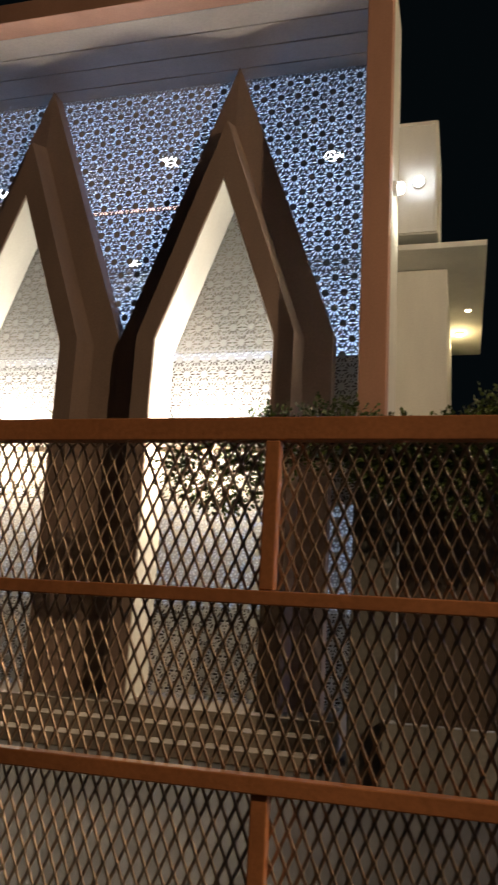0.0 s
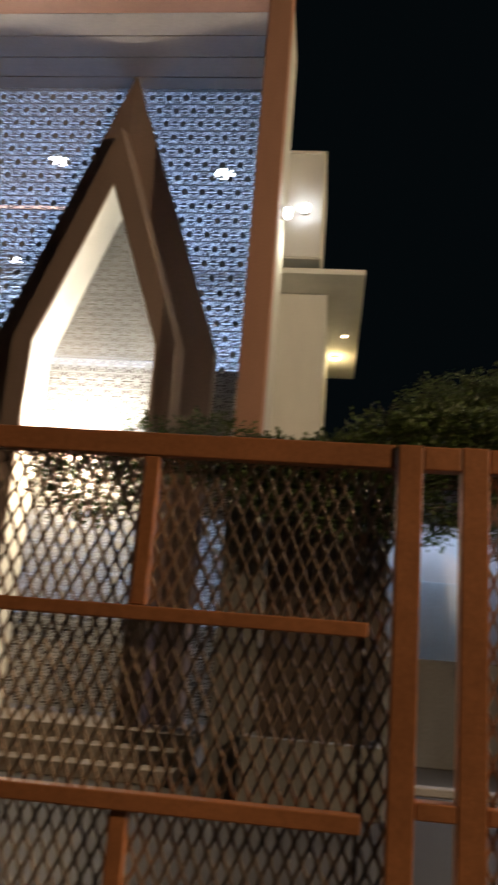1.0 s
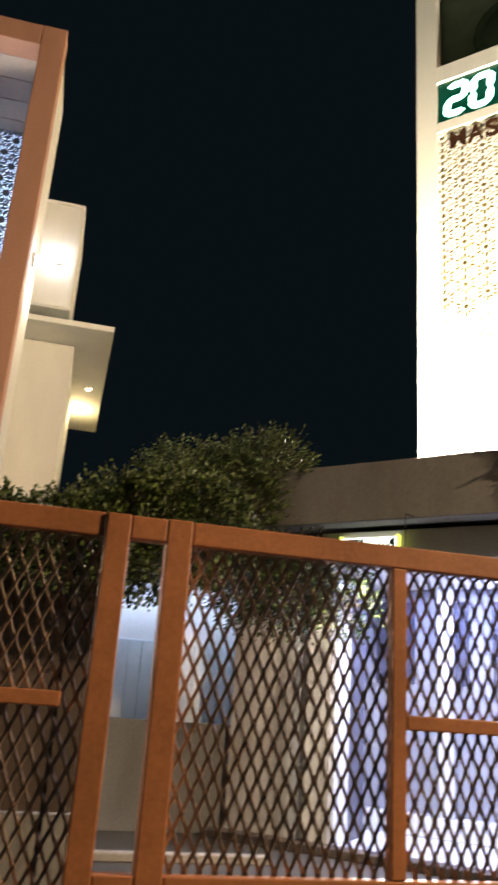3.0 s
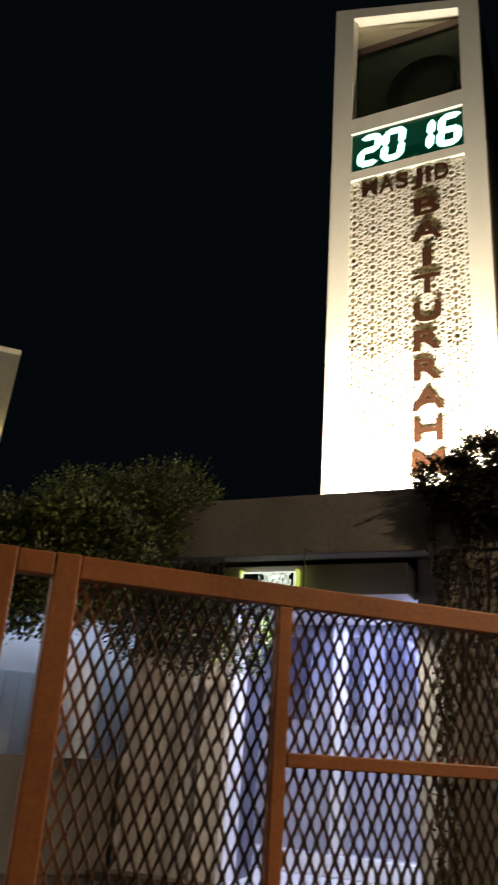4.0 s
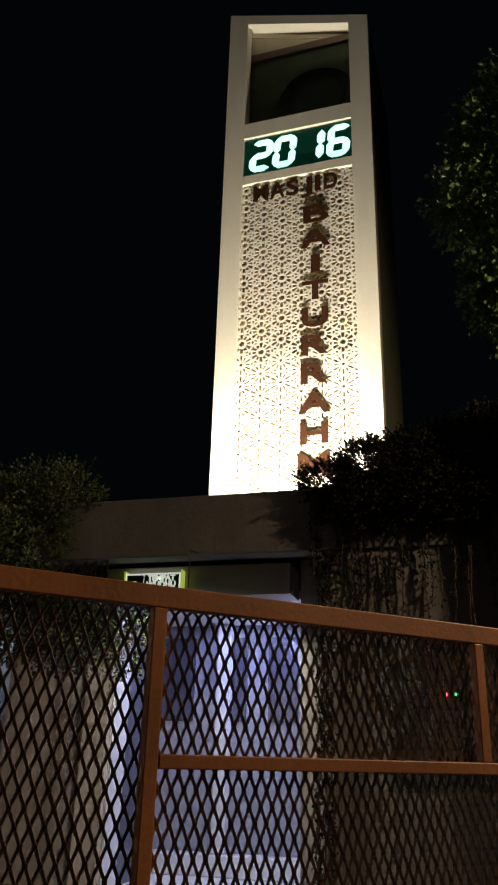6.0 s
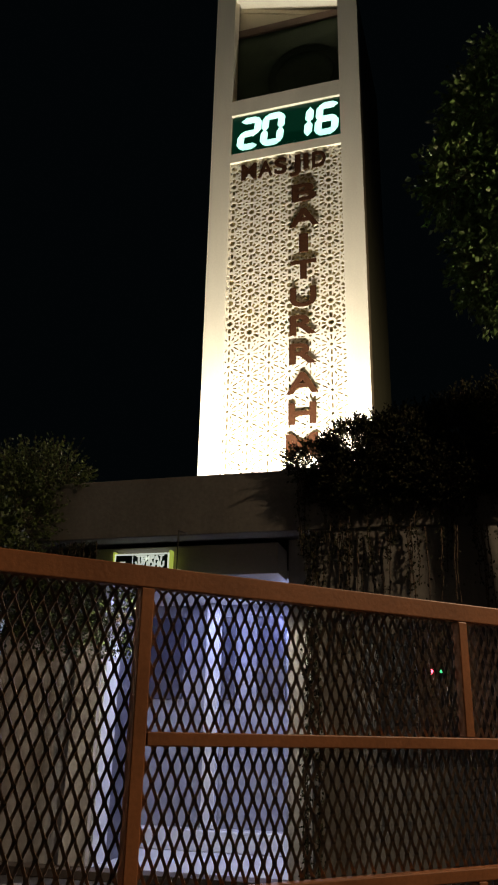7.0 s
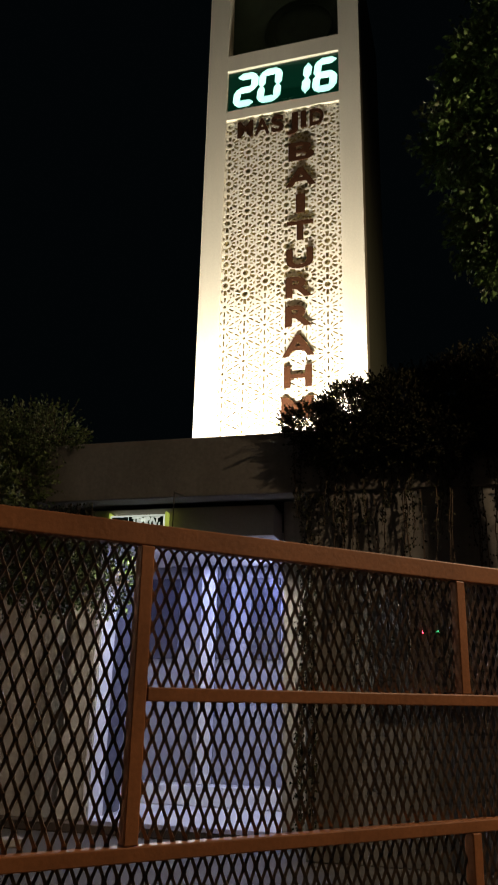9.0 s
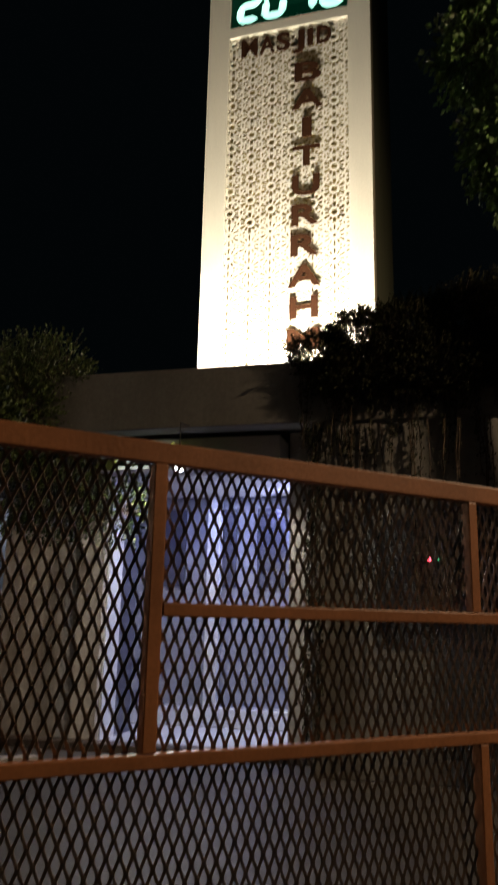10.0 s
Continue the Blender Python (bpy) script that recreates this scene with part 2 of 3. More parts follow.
SPACING, CENTRE = 2.95, -3.15


def arch_frame(cx):
    """A pointed frame in two steps: a narrow face in front, a wider one set back against the screen, open through the middle."""
    inner = [(-0.80, BASE), (-0.80, 4.9), (0, 7.15), (0.80, 4.9), (0.80, BASE)]
    front = [(-1.05, BASE), (-1.05, 4.95), (0, 7.98), (1.05, 4.95), (1.05, BASE)]
    step = [(-1.11, BASE), (-1.11, 4.96), (0, 8.13), (1.11, 4.96), (1.11, BASE)]
    outer = [(-1.474, BASE), (-1.474, 5.05), (0, TOP), (1.474, 5.05), (1.474, BASE)]
    bm = bmesh.new()
    rows = [[bm.verts.new((cx + x, y, z)) for x, z in line]
            for line, y in ((inner, ARCH), (front, ARCH), (step, SCREEN - 0.33), (outer, SCREEN - 0.30), (outer, SCREEN - 0.02), (inner, SCREEN - 0.02))]
    for a in range(6):
        for i in range(4):
            bm.faces.new((rows[a][i], rows[a][i + 1], rows[(a + 1) % 6][i + 1], rows[(a + 1) % 6][i]))
    for i in (0, 4):
        bm.faces.new([rows[a][i] for a in range(6)])
    bmesh.ops.bevel(bm, geom=[e for e in bm.edges if abs(e.calc_face_angle(0)) > 0.6 and e.calc_length() > 0.5], offset=0.012, segments=2, affect="EDGES")
    return bm


def arch_lining(cx):
    """The white inner reveal of an arch, 15 mm thick."""
    outer = [(-0.80, BASE), (-0.80, 4.9), (0, 7.15), (0.80, 4.9), (0.80, BASE)]
    inner = [(-0.785, BASE), (-0.785, 4.897), (0, 7.105), (0.785, 4.897), (0.785, BASE)]
    bm = bmesh.new()
    rows = [[bm.verts.new((cx + x * 0.999, y, z)) for x, z in line] for line, y in ((outer, ARCH + 0.02), (inner, ARCH + 0.02), (inner, SCREEN - 0.022), (outer, SCREEN - 0.022))]
    for a, b in ((0, 1), (1, 2), (2, 3)):
        for i in range(4):
            bm.faces.new((rows[a][i], rows[a][i + 1], rows[b][i + 1], rows[b][i]))
    return bm


for k in range(4):
    arch = part("arch_frame", arch_frame(CENTRE - k * SPACING), M_ARCH, hall)
    part("lining", arch_lining(CENTRE - k * SPACING), M_WHITE, arch, "white inner reveal")
lattice_part(lattice(lambda x, z: x < -1.34, -8.6, -1.2, BASE + 0.1, TOP - 0.05, 0.25, 0.012, 0.0, 1.15, True), hall, pose(0, SCREEN, 0), M_LATTICE, "white pierced screen of twelve-slot rosettes")
# the lit hall behind the screen
part("back_wall", boxed((-16, 16.0, BASE), (-1.15, 16.2, TOP)), M_WHITE, hall)
part("hall_ceiling", boxed((-16, SCREEN + 0.05, TOP + 0.02), (-1.41, 16.0, TOP + 0.07)), M_WHITE, hall)
part("side_wall", boxed((-1.4, SCREEN + 0.05, 0), (-1.15, 16.0, TOP)), M_WHITE, hall)
part("far_side_wall", boxed((-16.2, FRONT + 0.4, 0), (-16, 16.2, TOP)), M_WHITE, hall)
part("hall_floor", boxed((-16, ARCH - 0.25, 0), (-1.42, 16.0, BASE), 0.01), M_PLATFORM, hall)
part("cove_strip", boxed((-16, 12.4, 8.58), (-4.6, 12.45, 8.63)), M_COVE, hall, "thin orange cove light")
part("spandrel", boxed((-16, 10.25, 2.95), (-1.41, 10.40, 4.95)), M_BROWN, hall, "dark floor edge behind the screen")
for k in range(4):
    cx = CENTRE - k * SPACING
    # Added to block the blue hall light behind the upper arch openings.
    part("arch_backing", boxed((cx - 0.78, SCREEN + 0.08, 4.96), (cx + 0.78, SCREEN + 0.11, 7.0)), M_PLATFORM, hall, "added board that keeps hall light out of the arch's screen")
part("low_wall", boxed((-16, 10.5, BASE), (-1.41, 10.62, 1.55)), M_BROWN, hall)
for k, (w, z) in enumerate(((0.30, 0.28), (0.60, 0.14))):
    part("step", boxed((-14, ARCH - 0.25 - w, 0), (-1.5, ARCH - 0.252 - w + 0.30, z), 0.01), M_PLATFORM, hall)


def downlight(x, y, z, r, glow, label):
    t = thing("downlight", label, "lamp", pose(x, y, z), "downlights")
    bm = bmesh.new()
    rod(bm, (0, 0, 0), (0, 0, -0.03), r * 1.2, r * 1.2, 16)
    rim = part("rim", bm, M_WHITE, t)
    bm = bmesh.new()
    rod(bm, (0, 0, -0.031), (0, 0, -0.045), r, r * 0.9, 16)
    part("lens", bm, glow, rim, "glowing lens")
    return t


for x, y in ((-2.18, 12.02), (-5.0, 11.7), (-7.3, 15.5), (-8.6, 12.2)):
    downlight(x, y, TOP + 0.01, 0.16, M_GLOW_COOL, "round cool-white downlight in the hall ceiling")
lamp("hall_light", "AREA", pose(-6, 13, TOP - 0.15), E_HALL * 0.6, COOL, 8, size_y=4)
# Added fill with no fixture: brightens the ceiling behind the upper screen.
lamp("hall_ceiling_fill", "AREA", pose(-6, 13.4, 5.2, 180), E_HALL * 0.5, COOL, 8, size_y=3)


def floodlight(m, label, group):
    t = thing("floodlight", label, "floodlight", m, group)
    housing = part("housing", boxed((-0.11, -0.045, -0.08), (0.11, 0.0, 0.08), 0.008), M_DARK, t)
    part("lens", boxed((-0.095, 0.001, -0.065), (0.095, 0.006, 0.065)), M_GLOW_WARM, housing, "glowing glass")
    bm = bmesh.new()
    box(bm, (-0.13, -0.03, -0.10), (-0.118, 0.0, 0.02))
    box(bm, (0.118, -0.03, -0.10), (0.13, 0.0, 0.02))
    box(bm, (-0.13, -0.03, -0.112), (0.13, 0.0, -0.10))
    part("bracket", bm, M_DARK, t)
    return t


for k in range(3):
    cx = CENTRE - k * SPACING
    part("ledge", boxed((cx - 0.80, SCREEN - 0.40, 3.48), (cx + 0.80, SCREEN - 0.34, 3.54), 0.004), M_ARCH, hall)
    floodlight(pose(cx - 0.1, SCREEN - 0.37, 3.65, 90), "small black floodlight shining up inside an arch", "arch floodlights")
    lamp("arch_light", "SPOT", look((cx - 0.1, SCREEN - 0.37, 3.70), (cx - 0.1, SCREEN - 0.33, 9)), E_ARCH, NEUTRAL, 0.06, 165, 0.4)
    # Added fill apart from the floodlight: warms the screen below the ledge.
    lamp("arch_light", "POINT", pose(cx - 0.1, SCREEN - 0.45, 3.40), E_ARCH * 0.45, WARM, 0.08)

# ---- white wing beside the hall ----
wing = thing("mosque_wing", "white-rendered wing with a bay and a deep lit canopy", "building")
part("bay", boxed((-1.08, 11.0, 7.03), (-0.43, 12.6, 8.87), 0.02), M_WHITE, wing, "white box bay with a wall lamp")
bay_trim = ((-1.06, 8.80, -0.45, 8.85), (-1.06, 7.05, -0.45, 7.10), (-0.49, 7.102, -0.45, 8.798))
for a, b, c, d in bay_trim:
    part("bay_trim", boxed((a, 10.975, b), (c, 10.998, d), 0.004), M_WHITE, wing)
part("canopy", boxed((-1.1, 11.0, 6.79), (0.25, 15.9, 6.88), 0.01), M_WHITE, wing, "thin white canopy slab")
part("wall", boxed((-1.098, 11.7, 0), (-0.31, 15.9, 6.785), 0.02), M_WHITE, wing)
downlight(-0.15, 14.6, 6.786, 0.07, M_GLOW_WARM, "warm downlight under the white canopy")
downlight(0.0, 13.4, 6.786, 0.04, M_GLOW_WARM, "small warm downlight under the white canopy")
lamp("canopy_light", "POINT", pose(-0.15, 14.6, 6.60), E_WING * 0.9, (1, 0.76, 0.36), 0.06)


def wall_lamp(m, label):
    t = thing("wall_lamp", label, "lamp", m, "wall lamps")
    bm = bmesh.new()
    rod(bm, (0, 0, 0), (0, -0.05, 0), 0.09, 0.085, 16)
    base = part("base", bm, M_WHITE, t)
    bm = bmesh.new()
    bmesh.ops.create_icosphere(bm, subdivisions=2, radius=0.075, matrix=Matrix.Translation((0, -0.085, 0)) @ Matrix.Diagonal((1, 0.6, 1, 1)))
    part("globe", bm, M_GLOW_COOL, base, "glowing opal globe")
    return t


wall_lamp(pose(-0.71, 11.004, 7.84), "round glowing wall lamp on the white bay")
lamp("bay_light", "POINT", pose(-0.71, 10.72, 7.84), E_WING * 0.05, NEUTRAL, 0.08)
wall_lamp(pose(-0.860, 8.62, 6.42, 0, 0, 90), "round glowing wall lamp on the portal's side")
lamp("portal_side_light", "POINT", pose(-0.66, 9.0, 6.2), E_WING * 0.6, (1, 0.92, 0.70), 0.08)

# ---- minaret ----
minaret = thing("minaret", "tall cream-rendered square minaret with a pierced front panel and sloping top", "minaret", TOWER)
W, D, ZL, ZR = 3.49, 3.6, 19.37, 18.25


def slope(x):
    return ZR + (ZL - ZR) * (-x / W)


part("front_panel_side", prism(bmesh.new(), [(-W, 0), (-3.02, 0), (-3.02, slope(-3.02)), (-W, ZL)], 0, 0.35), M_TOWER, minaret)
part("front_panel_side", prism(bmesh.new(), [(-0.46, 0), (0, 0), (0, ZR), (-0.46, slope(-0.46))], 0, 0.35), M_TOWER, minaret)
part("front_top_band", prism(bmesh.new(), [(-3.018, slope(-3.02) - 0.30), (-0.462, slope(-0.46) - 0.26), (-0.462, slope(-0.46)), (-3.018, slope(-3.02))], 0.002, 0.14), M_TOWER, minaret)
part("front_mid_band", boxed((-3.018, 0.002, 15.2), (-0.462, 0.35, 15.63)), M_TOWER, minaret)
part("front_low_band", boxed((-3.018, 0.002, 13.84), (-0.462, 0.35, 14.08)), M_TOWER, minaret)
part("side_wall", prism(bmesh.new(), [(-0.30, 0), (-0.004, 0), (-0.004, ZR - 0.01), (-0.30, ZR)], 0.352, D), M_TOWERSHADE, minaret, "minaret side, its shade put into a greenish-grey colour")
part("side_wall", prism(bmesh.new(), [(-W + 0.004, 0), (-W + 0.30, 0), (-W + 0.30, slope(-W + 0.3) - 0.01), (-W + 0.004, ZL - 0.01)], 0.352, D), M_TOWERSHADE, minaret)
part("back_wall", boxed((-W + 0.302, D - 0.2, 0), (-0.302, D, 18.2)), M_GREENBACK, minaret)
part("roof", prism(bmesh.new(), [(-W + 0.302, slope(-W + 0.3) - 0.28), (-0.302, slope(-0.3) - 0.28), (-0.302, slope(-0.3) - 0.02), (-W + 0.302, slope(-W + 0.3) - 0.02)], 0.46, D), M_TOWER, minaret)
part("roof_edge", prism(bmesh.new(), [(-3.018, slope(-3.02) - 0.12), (-0.462, slope(-0.46) - 0.12), (-0.462, slope(-0.46) - 0.02), (-3.018, slope(-3.02) - 0.02)], 0.142, 0.458), M_TOWER, minaret)
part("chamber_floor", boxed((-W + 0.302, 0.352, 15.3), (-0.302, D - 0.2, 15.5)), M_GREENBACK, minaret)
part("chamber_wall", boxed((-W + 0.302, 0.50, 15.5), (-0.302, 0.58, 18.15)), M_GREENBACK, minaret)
part("chamber_beam", boxed((-W + 0.302, 0.44, 18.10), (-0.302, 0.499, 18.32)), M_ARCH, minaret, "brown beam across the belfry")
part("gable", prism(bmesh.new(), [(-W + 0.302, 18.322), (-1.16, 18.322), (-W + 0.302, slope(-W + 0.302) - 0.29)], 0.46, 0.50), M_TOWER, minaret)
bm = bmesh.new()
for r in (0.92, 0.72):
    bmesh.ops.create_cone(bm, cap_ends=False, segments=48, radius1=r, radius2=r - 0.03, depth=0.05, matrix=pose(-1.36, 0.475, 16.5, 90))
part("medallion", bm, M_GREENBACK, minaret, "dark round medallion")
part("panel_back", boxed((-3.018, 0.24, 0), (-0.462, 0.28, 13.838)), M_PANELBACK, minaret)
lattice_part(lattice(lambda x, z: z > 9.3, -2.93, -0.50, 4.2, 13.55, 0.50, 0.012, 0.125, 1.55), minaret, pose(0, 0.06, 0), M_TOWER, "cream pierced panel of rosettes")
# Same rosettes lower down; the floodlights' glare is put in as narrower cuts.
lattice_part(lattice(lambda x, z: z <= 9.3, -2.93, -0.50, 4.2, 13.55, 0.50, 0.012, 0.07, 0.85), minaret, pose(0, 0.06, 0), M_TOWER, "cream pierced panel, cuts narrowed for the floodlights' glare")

clock = thing("led_clock", "green-white digital clock showing the time high on the minaret", "clock", TOWER)
part("case", boxed((-3.016, 0.08, 14.082), (-0.464, 0.15, 15.198)), M_DARK, clock)
face = part("face", boxed((-3.0, 0.06, 14.10), (-0.48, 0.077, 15.18)), M_LEDBACK, clock, "dark green face, the digits' bloom put in as a glow")
SEGS = {"2": "abged", "0": "abcdef", "1": "bc", "6": "acdefg"}


def digit(ch, x, z, w, h, t):
    lean = 0.10
    ends = {"a": ((0, h), (w, h)), "b": ((w, h), (w, h / 2)), "c": ((w, h / 2), (w, 0)), "d": ((0, 0), (w, 0)), "e": ((0, h / 2), (0, 0)), "f": ((0, h), (0, h / 2)), "g": ((0, h / 2), (w, h / 2))}
    for s in SEGS[ch]:
        (ax, az), (bx, bz) = ends[s]
        dx, dz = bx - ax, bz - az
        ln = math.hypot(dx, dz)
        ux, uz = dx / ln, dz / ln
        px, pz = -uz * t / 2, ux * t / 2
        g = -0.03
        ring = [(ax + ux * g, az + uz * g), (ax + ux * t / 2 + px, az + uz * t / 2 + pz), (bx - ux * t / 2 + px, bz - uz * t / 2 + pz), (bx - ux * g, bz - uz * g),
                (bx - ux * t / 2 - px, bz - uz * t / 2 - pz), (ax + ux * t / 2 - px, az + uz * t / 2 - pz)]
        part("segment", prism(bmesh.new(), [(x + p + lean * q, z + q) for p, q in ring], 0.048, 0.059), M_LED, face)


for ch, x, t in (("2", -2.82, 0.16), ("0", -2.26, 0.16), ("1", -1.60, 0.18), ("6", -0.99, 0.16)):
    digit(ch, x, 14.27, 0.38, 0.74, t)

name_sign = thing("minaret_sign", "rust-brown raised capital letters spelling the mosque's name", "sign", TOWER)


def raised_letter(ch, size, x, z, width):
    """A bold raised capital centred on x, drawn out to a given width."""
    ob = writing(ch, size, M_LETTER, name_sign, pose(0, 0, 0), 0.010, "letter", 1.0, 0.028)
    xs = [v.co.x for v in ob.data.vertices]
    k = width / (max(xs) - min(xs))
    mid = (max(xs) + min(xs)) / 2
    ob.matrix_basis = pose(x, 0.02, z, 90) @ Matrix.Diagonal((k, 1, 1, 1)) @ pose(-mid, 0, 0)


for ch, x, w in (("M", -2.57, 0.36), ("A", -2.18, 0.34), ("S", -1.83, 0.29), ("J", -1.50, 0.26), ("I", -1.25, 0.12), ("D", -0.96, 0.31)):
    raised_letter(ch, 0.58, x, 13.33, w)
WIDTHS = {"A": 0.66, "I": 0.20, "M": 0.64}
for k, ch in enumerate("BAITURRAHM"):
    raised_letter(ch, 0.62, -1.30 - 0.008 * k, 12.50 - k * 0.652, WIDTHS.get(ch, 0.56))

# roof floodlights that wash the minaret
for s in (-2.6, -0.9):
    floodlight(TOWER @ pose(s, -1.5, 4.265, 62), "black floodlight on the roof aimed up the minaret", "roof floodlights")
for s in (-2.6, -0.9):
    lamp("minaret_light", "SPOT", TOWER @ look((s, -1.46, 4.45), (-1.75, 0.3, 9.0)), E_TOWER * 2.0, NEUTRAL, 0.10, 110, 0.9)
    lamp("minaret_light", "SPOT", TOWER @ look((s, -1.50, 4.45), (-1.75, 0.3, 14.5)), E_TOWER * 0.40, NEUTRAL, 0.10, 40, 1.0)

# ---- ablution block ----
block = thing("ablution_block", "flat-roofed grey ablution block with a deep lit entrance", "building", BLOCK)
part("fascia", boxed((-6.4, 8.7, 3.81), (6.0, 9.0, 4.55), 0.015), M_CONCRETE, block, "deep stained concrete roof fascia")
part("roof_slab", boxed((-6.4, 9.0, 3.95), (6.0, 14.5, 4.15)), M_CONCRETE, block)
# Near-black colour puts in the shade of the recess between fascia and lintel.
part("recess_wall", boxed((-5.94, 9.73, 3.60), (-2.002, 9.95, 3.95)), M_DARK, block)
# Paler than the fascia's concrete: lamplight on the lintel is put into the colour.
part("lintel", boxed((-4.43, 9.2, 3.42), (-2.02, 9.72, 3.80), 0.01), M_SOFFIT, block, "projecting concrete lintel, lamplight put into its pale colour")
part("wall", boxed((-5.94, 9.7, 0), (-4.43, 10.7, 3.60), 0.01), M_WALL, block)
part("wall", boxed((-2.0, 9.7, 0), (-1.2, 10.7, 3.949), 0.01), M_WALL, block)
part("wall", boxed((-1.55, 8.74, 0), (6.0, 9.68, 3.808), 0.01), M_WALLDARK, block, "stained grey wall under hanging vines")
part("pier_lining", boxed((-4.428, 9.73, 0.09), (-4.40, 10.15, 3.40)), M_TILE, block, "white tiled reveal")
part("pier_lining", boxed((-4.428, 10.152, 0.09), (-4.404, 10.69, 3.40)), M_BLUEGLASS, block, "blue-grey panelled reveal")
part("pier", boxed((-4.78, 9.62, 0.1), (-4.43, 9.698, 3.59), 0.008), M_WALL, block)
part("plinth", boxed((-6.1, 9.40, 0), (-1.642, 9.698, 0.10), 0.01), M_BROWN, block)
part("floor", boxed((-5.6, 9.7, 0), (-1.2, 11.7, 0.09)), M_TILE, block)
part("back_wall", boxed((-5.6, 11.7, 0.0), (-1.2, 11.85, 3.60)), M_GREYTILE, block)
part("ceiling", boxed((-5.6, 9.72, 3.45), (-1.2, 11.7, 3.55)), M_WHITE, block)
part("end_wall", boxed((-5.75, 10.7, 0), (-5.6, 11.85, 3.6)), M_TILE, block)
part("end_wall", boxed((-1.2, 10.7, 0), (-1.05, 11.85, 3.6)), M_TILE, block)
for a, b in ((-4.62, -4.03), (-3.42, -3.22), (-2.89, -2.45)):
    part("panel", boxed((a, 11.66, 2.07), (b, 11.695, 3.26), 0.005), M_BLUEGLASS, block, "dark blue-grey window panel")
part("pilaster", boxed((-3.63, 11.5, 0.365), (-3.43, 11.655, 3.44), 0.01), M_TILE, block)
part("bench", boxed((-5.0, 11.4, 0.09), (-1.4, 11.69, 0.36), 0.02), M_TILE, block, "white tiled washing bench")
lamp("ablution_light", "AREA", BLOCK @ pose(-3.2, 10.9, 3.42), E_TOILET * 0.5, BLUE, 1.6, size_y=0.2)
lamp("ablution_light", "AREA", BLOCK @ look((-2.3, 11.5, 3.2), (-4.2, 9.0, 1.0)), E_TOILET * 0.5, BLUE, 0.8, size_y=0.15)

LAMP_S, LAMP_D, LAMP_Z = -3.02, 8.40, 3.23
entry = thing("pendant_lamp", "small shaded lamp on an arm before the concrete fascia", "lamp", BLOCK @ pose(LAMP_S, LAMP_D, LAMP_Z))
bm = bmesh.new()
rod(bm, (0, 8.699 - LAMP_D, 0.60), (0, 0, 0.56), 0.012, 0.010, 8)
rod(bm, (0, 0, 0.565), (0, 0, 0.08), 0.008, 0.008, 8)
part("arm", bm, M_DARK, entry)
bm = bmesh.new()
rod(bm, (0, 0, 0.09), (0, 0, 0.035), 0.04, 0.12, 18)
shade = part("shade", bm, M_DARK, entry)
bm = bmesh.new()
rod(bm, (0, 0, 0.033), (0, 0, 0.0), 0.08, 0.055, 14)
part("bulb", bm, M_GLOW_COOL, shade, "glowing white bulb")
lamp("entry_light", "SPOT", BLOCK @ look((LAMP_S, LAMP_D, LAMP_Z - 0.03), (LAMP_S, LAMP_D + 0.01, 0)), 520, NEUTRAL, 0.05, 168, 0.25)

board = thing("sign_board", "small lit sign board marking the men's ablution place", "sign", BLOCK)
part("face", boxed((-4.11, 9.10, 3.42), (-3.38, 9.14, 3.70), 0.004), M_SIGN, board)
for x in (-4.130, -3.378):
    part("edge_strip", boxed((x, 9.09, 3.40), (x + 0.018, 9.199, 3.73)), M_SIGNEDGE, board, "yellow-green glowing edge")
pictogram_panel = part("pictogram_panel", boxed((-4.09, 9.09, 3.44), (-3.87, 9.099, 3.68)), M_SIGNDARK, board)
bm = bmesh.new()
box(bm, (-4.06, 9.08, 3.56), (-3.96, 9.089, 3.60))
box(bm, (-4.00, 9.08, 3.49), (-3.90, 9.089, 3.54))
part("pictogram", bm, M_SIGN, pictogram_panel)
text_panel = part("text_panel", boxed((-3.86, 9.09, 3.44), (-3.40, 9.099, 3.68)), M_SIGNDARK, board)
for k, line in enumerate(("TEMPAT", "WUDHU", "PRIA")):
    writing(line, 0.098, M_SIGN, text_panel, pose(-3.63, 9.086, 3.603 - 0.077 * k, 90), 0.002)

cabinet = thing("electrical_cabinet", "dark brown electrical cabinet with red and green pilot lamps", "cabinet", BLOCK)
part("body", boxed((-0.43, 8.57, 1.62), (0.55, 8.739, 2.78), 0.012), M_BROWN, cabinet)
door = part("door", boxed((-0.41, 8.55, 1.65), (0.53, 8.569, 2.75), 0.006), M_BROWN, cabinet)
for x, mt, r in ((-0.275, M_RED, 0.022), (-0.173, M_GREEN, 0.016), (-0.134, M_GREEN, 0.016)):
    bm = bmesh.new()
    rod(bm, (x, 8.548, 2.24), (x, 8.536, 2.24), r, r * 0.8, 10)
    part("pilot_lamp", bm, mt, door)

mast = thing("antenna_mast", "thin dark antenna mast behind the roof", "mast", BLOCK)
bm = bmesh.new()
rod(bm, (-4.2, 12.6, 4.15), (-4.2, 12.6, 5.75), 0.018, 0.012)
part("pole", bm, M_CONCRETE, mast)

# ---- yard behind the fence ----
yard = thing("yard_wall", "low dark wall with pale blue lit sheets above it", "wall")
part("wall", boxed((-0.6, 11.2, 0), (2.60, 11.4, 1.355), 0.01), M_CONCRETE, yard)
for k in range(14):
    x = 0.10 + k * 0.19
    part("sheet", boxed((x, 11.74 + 0.015 * (k % 2), 1.0), (x + 0.186, 11.77 + 0.015 * (k % 2), 2.42), 0.006), M_SCREEN, yard)
part("upper_panel", boxed((0.1, 11.78, 2.40), (2.76, 11.82, 3.25)), M_TILE, yard)
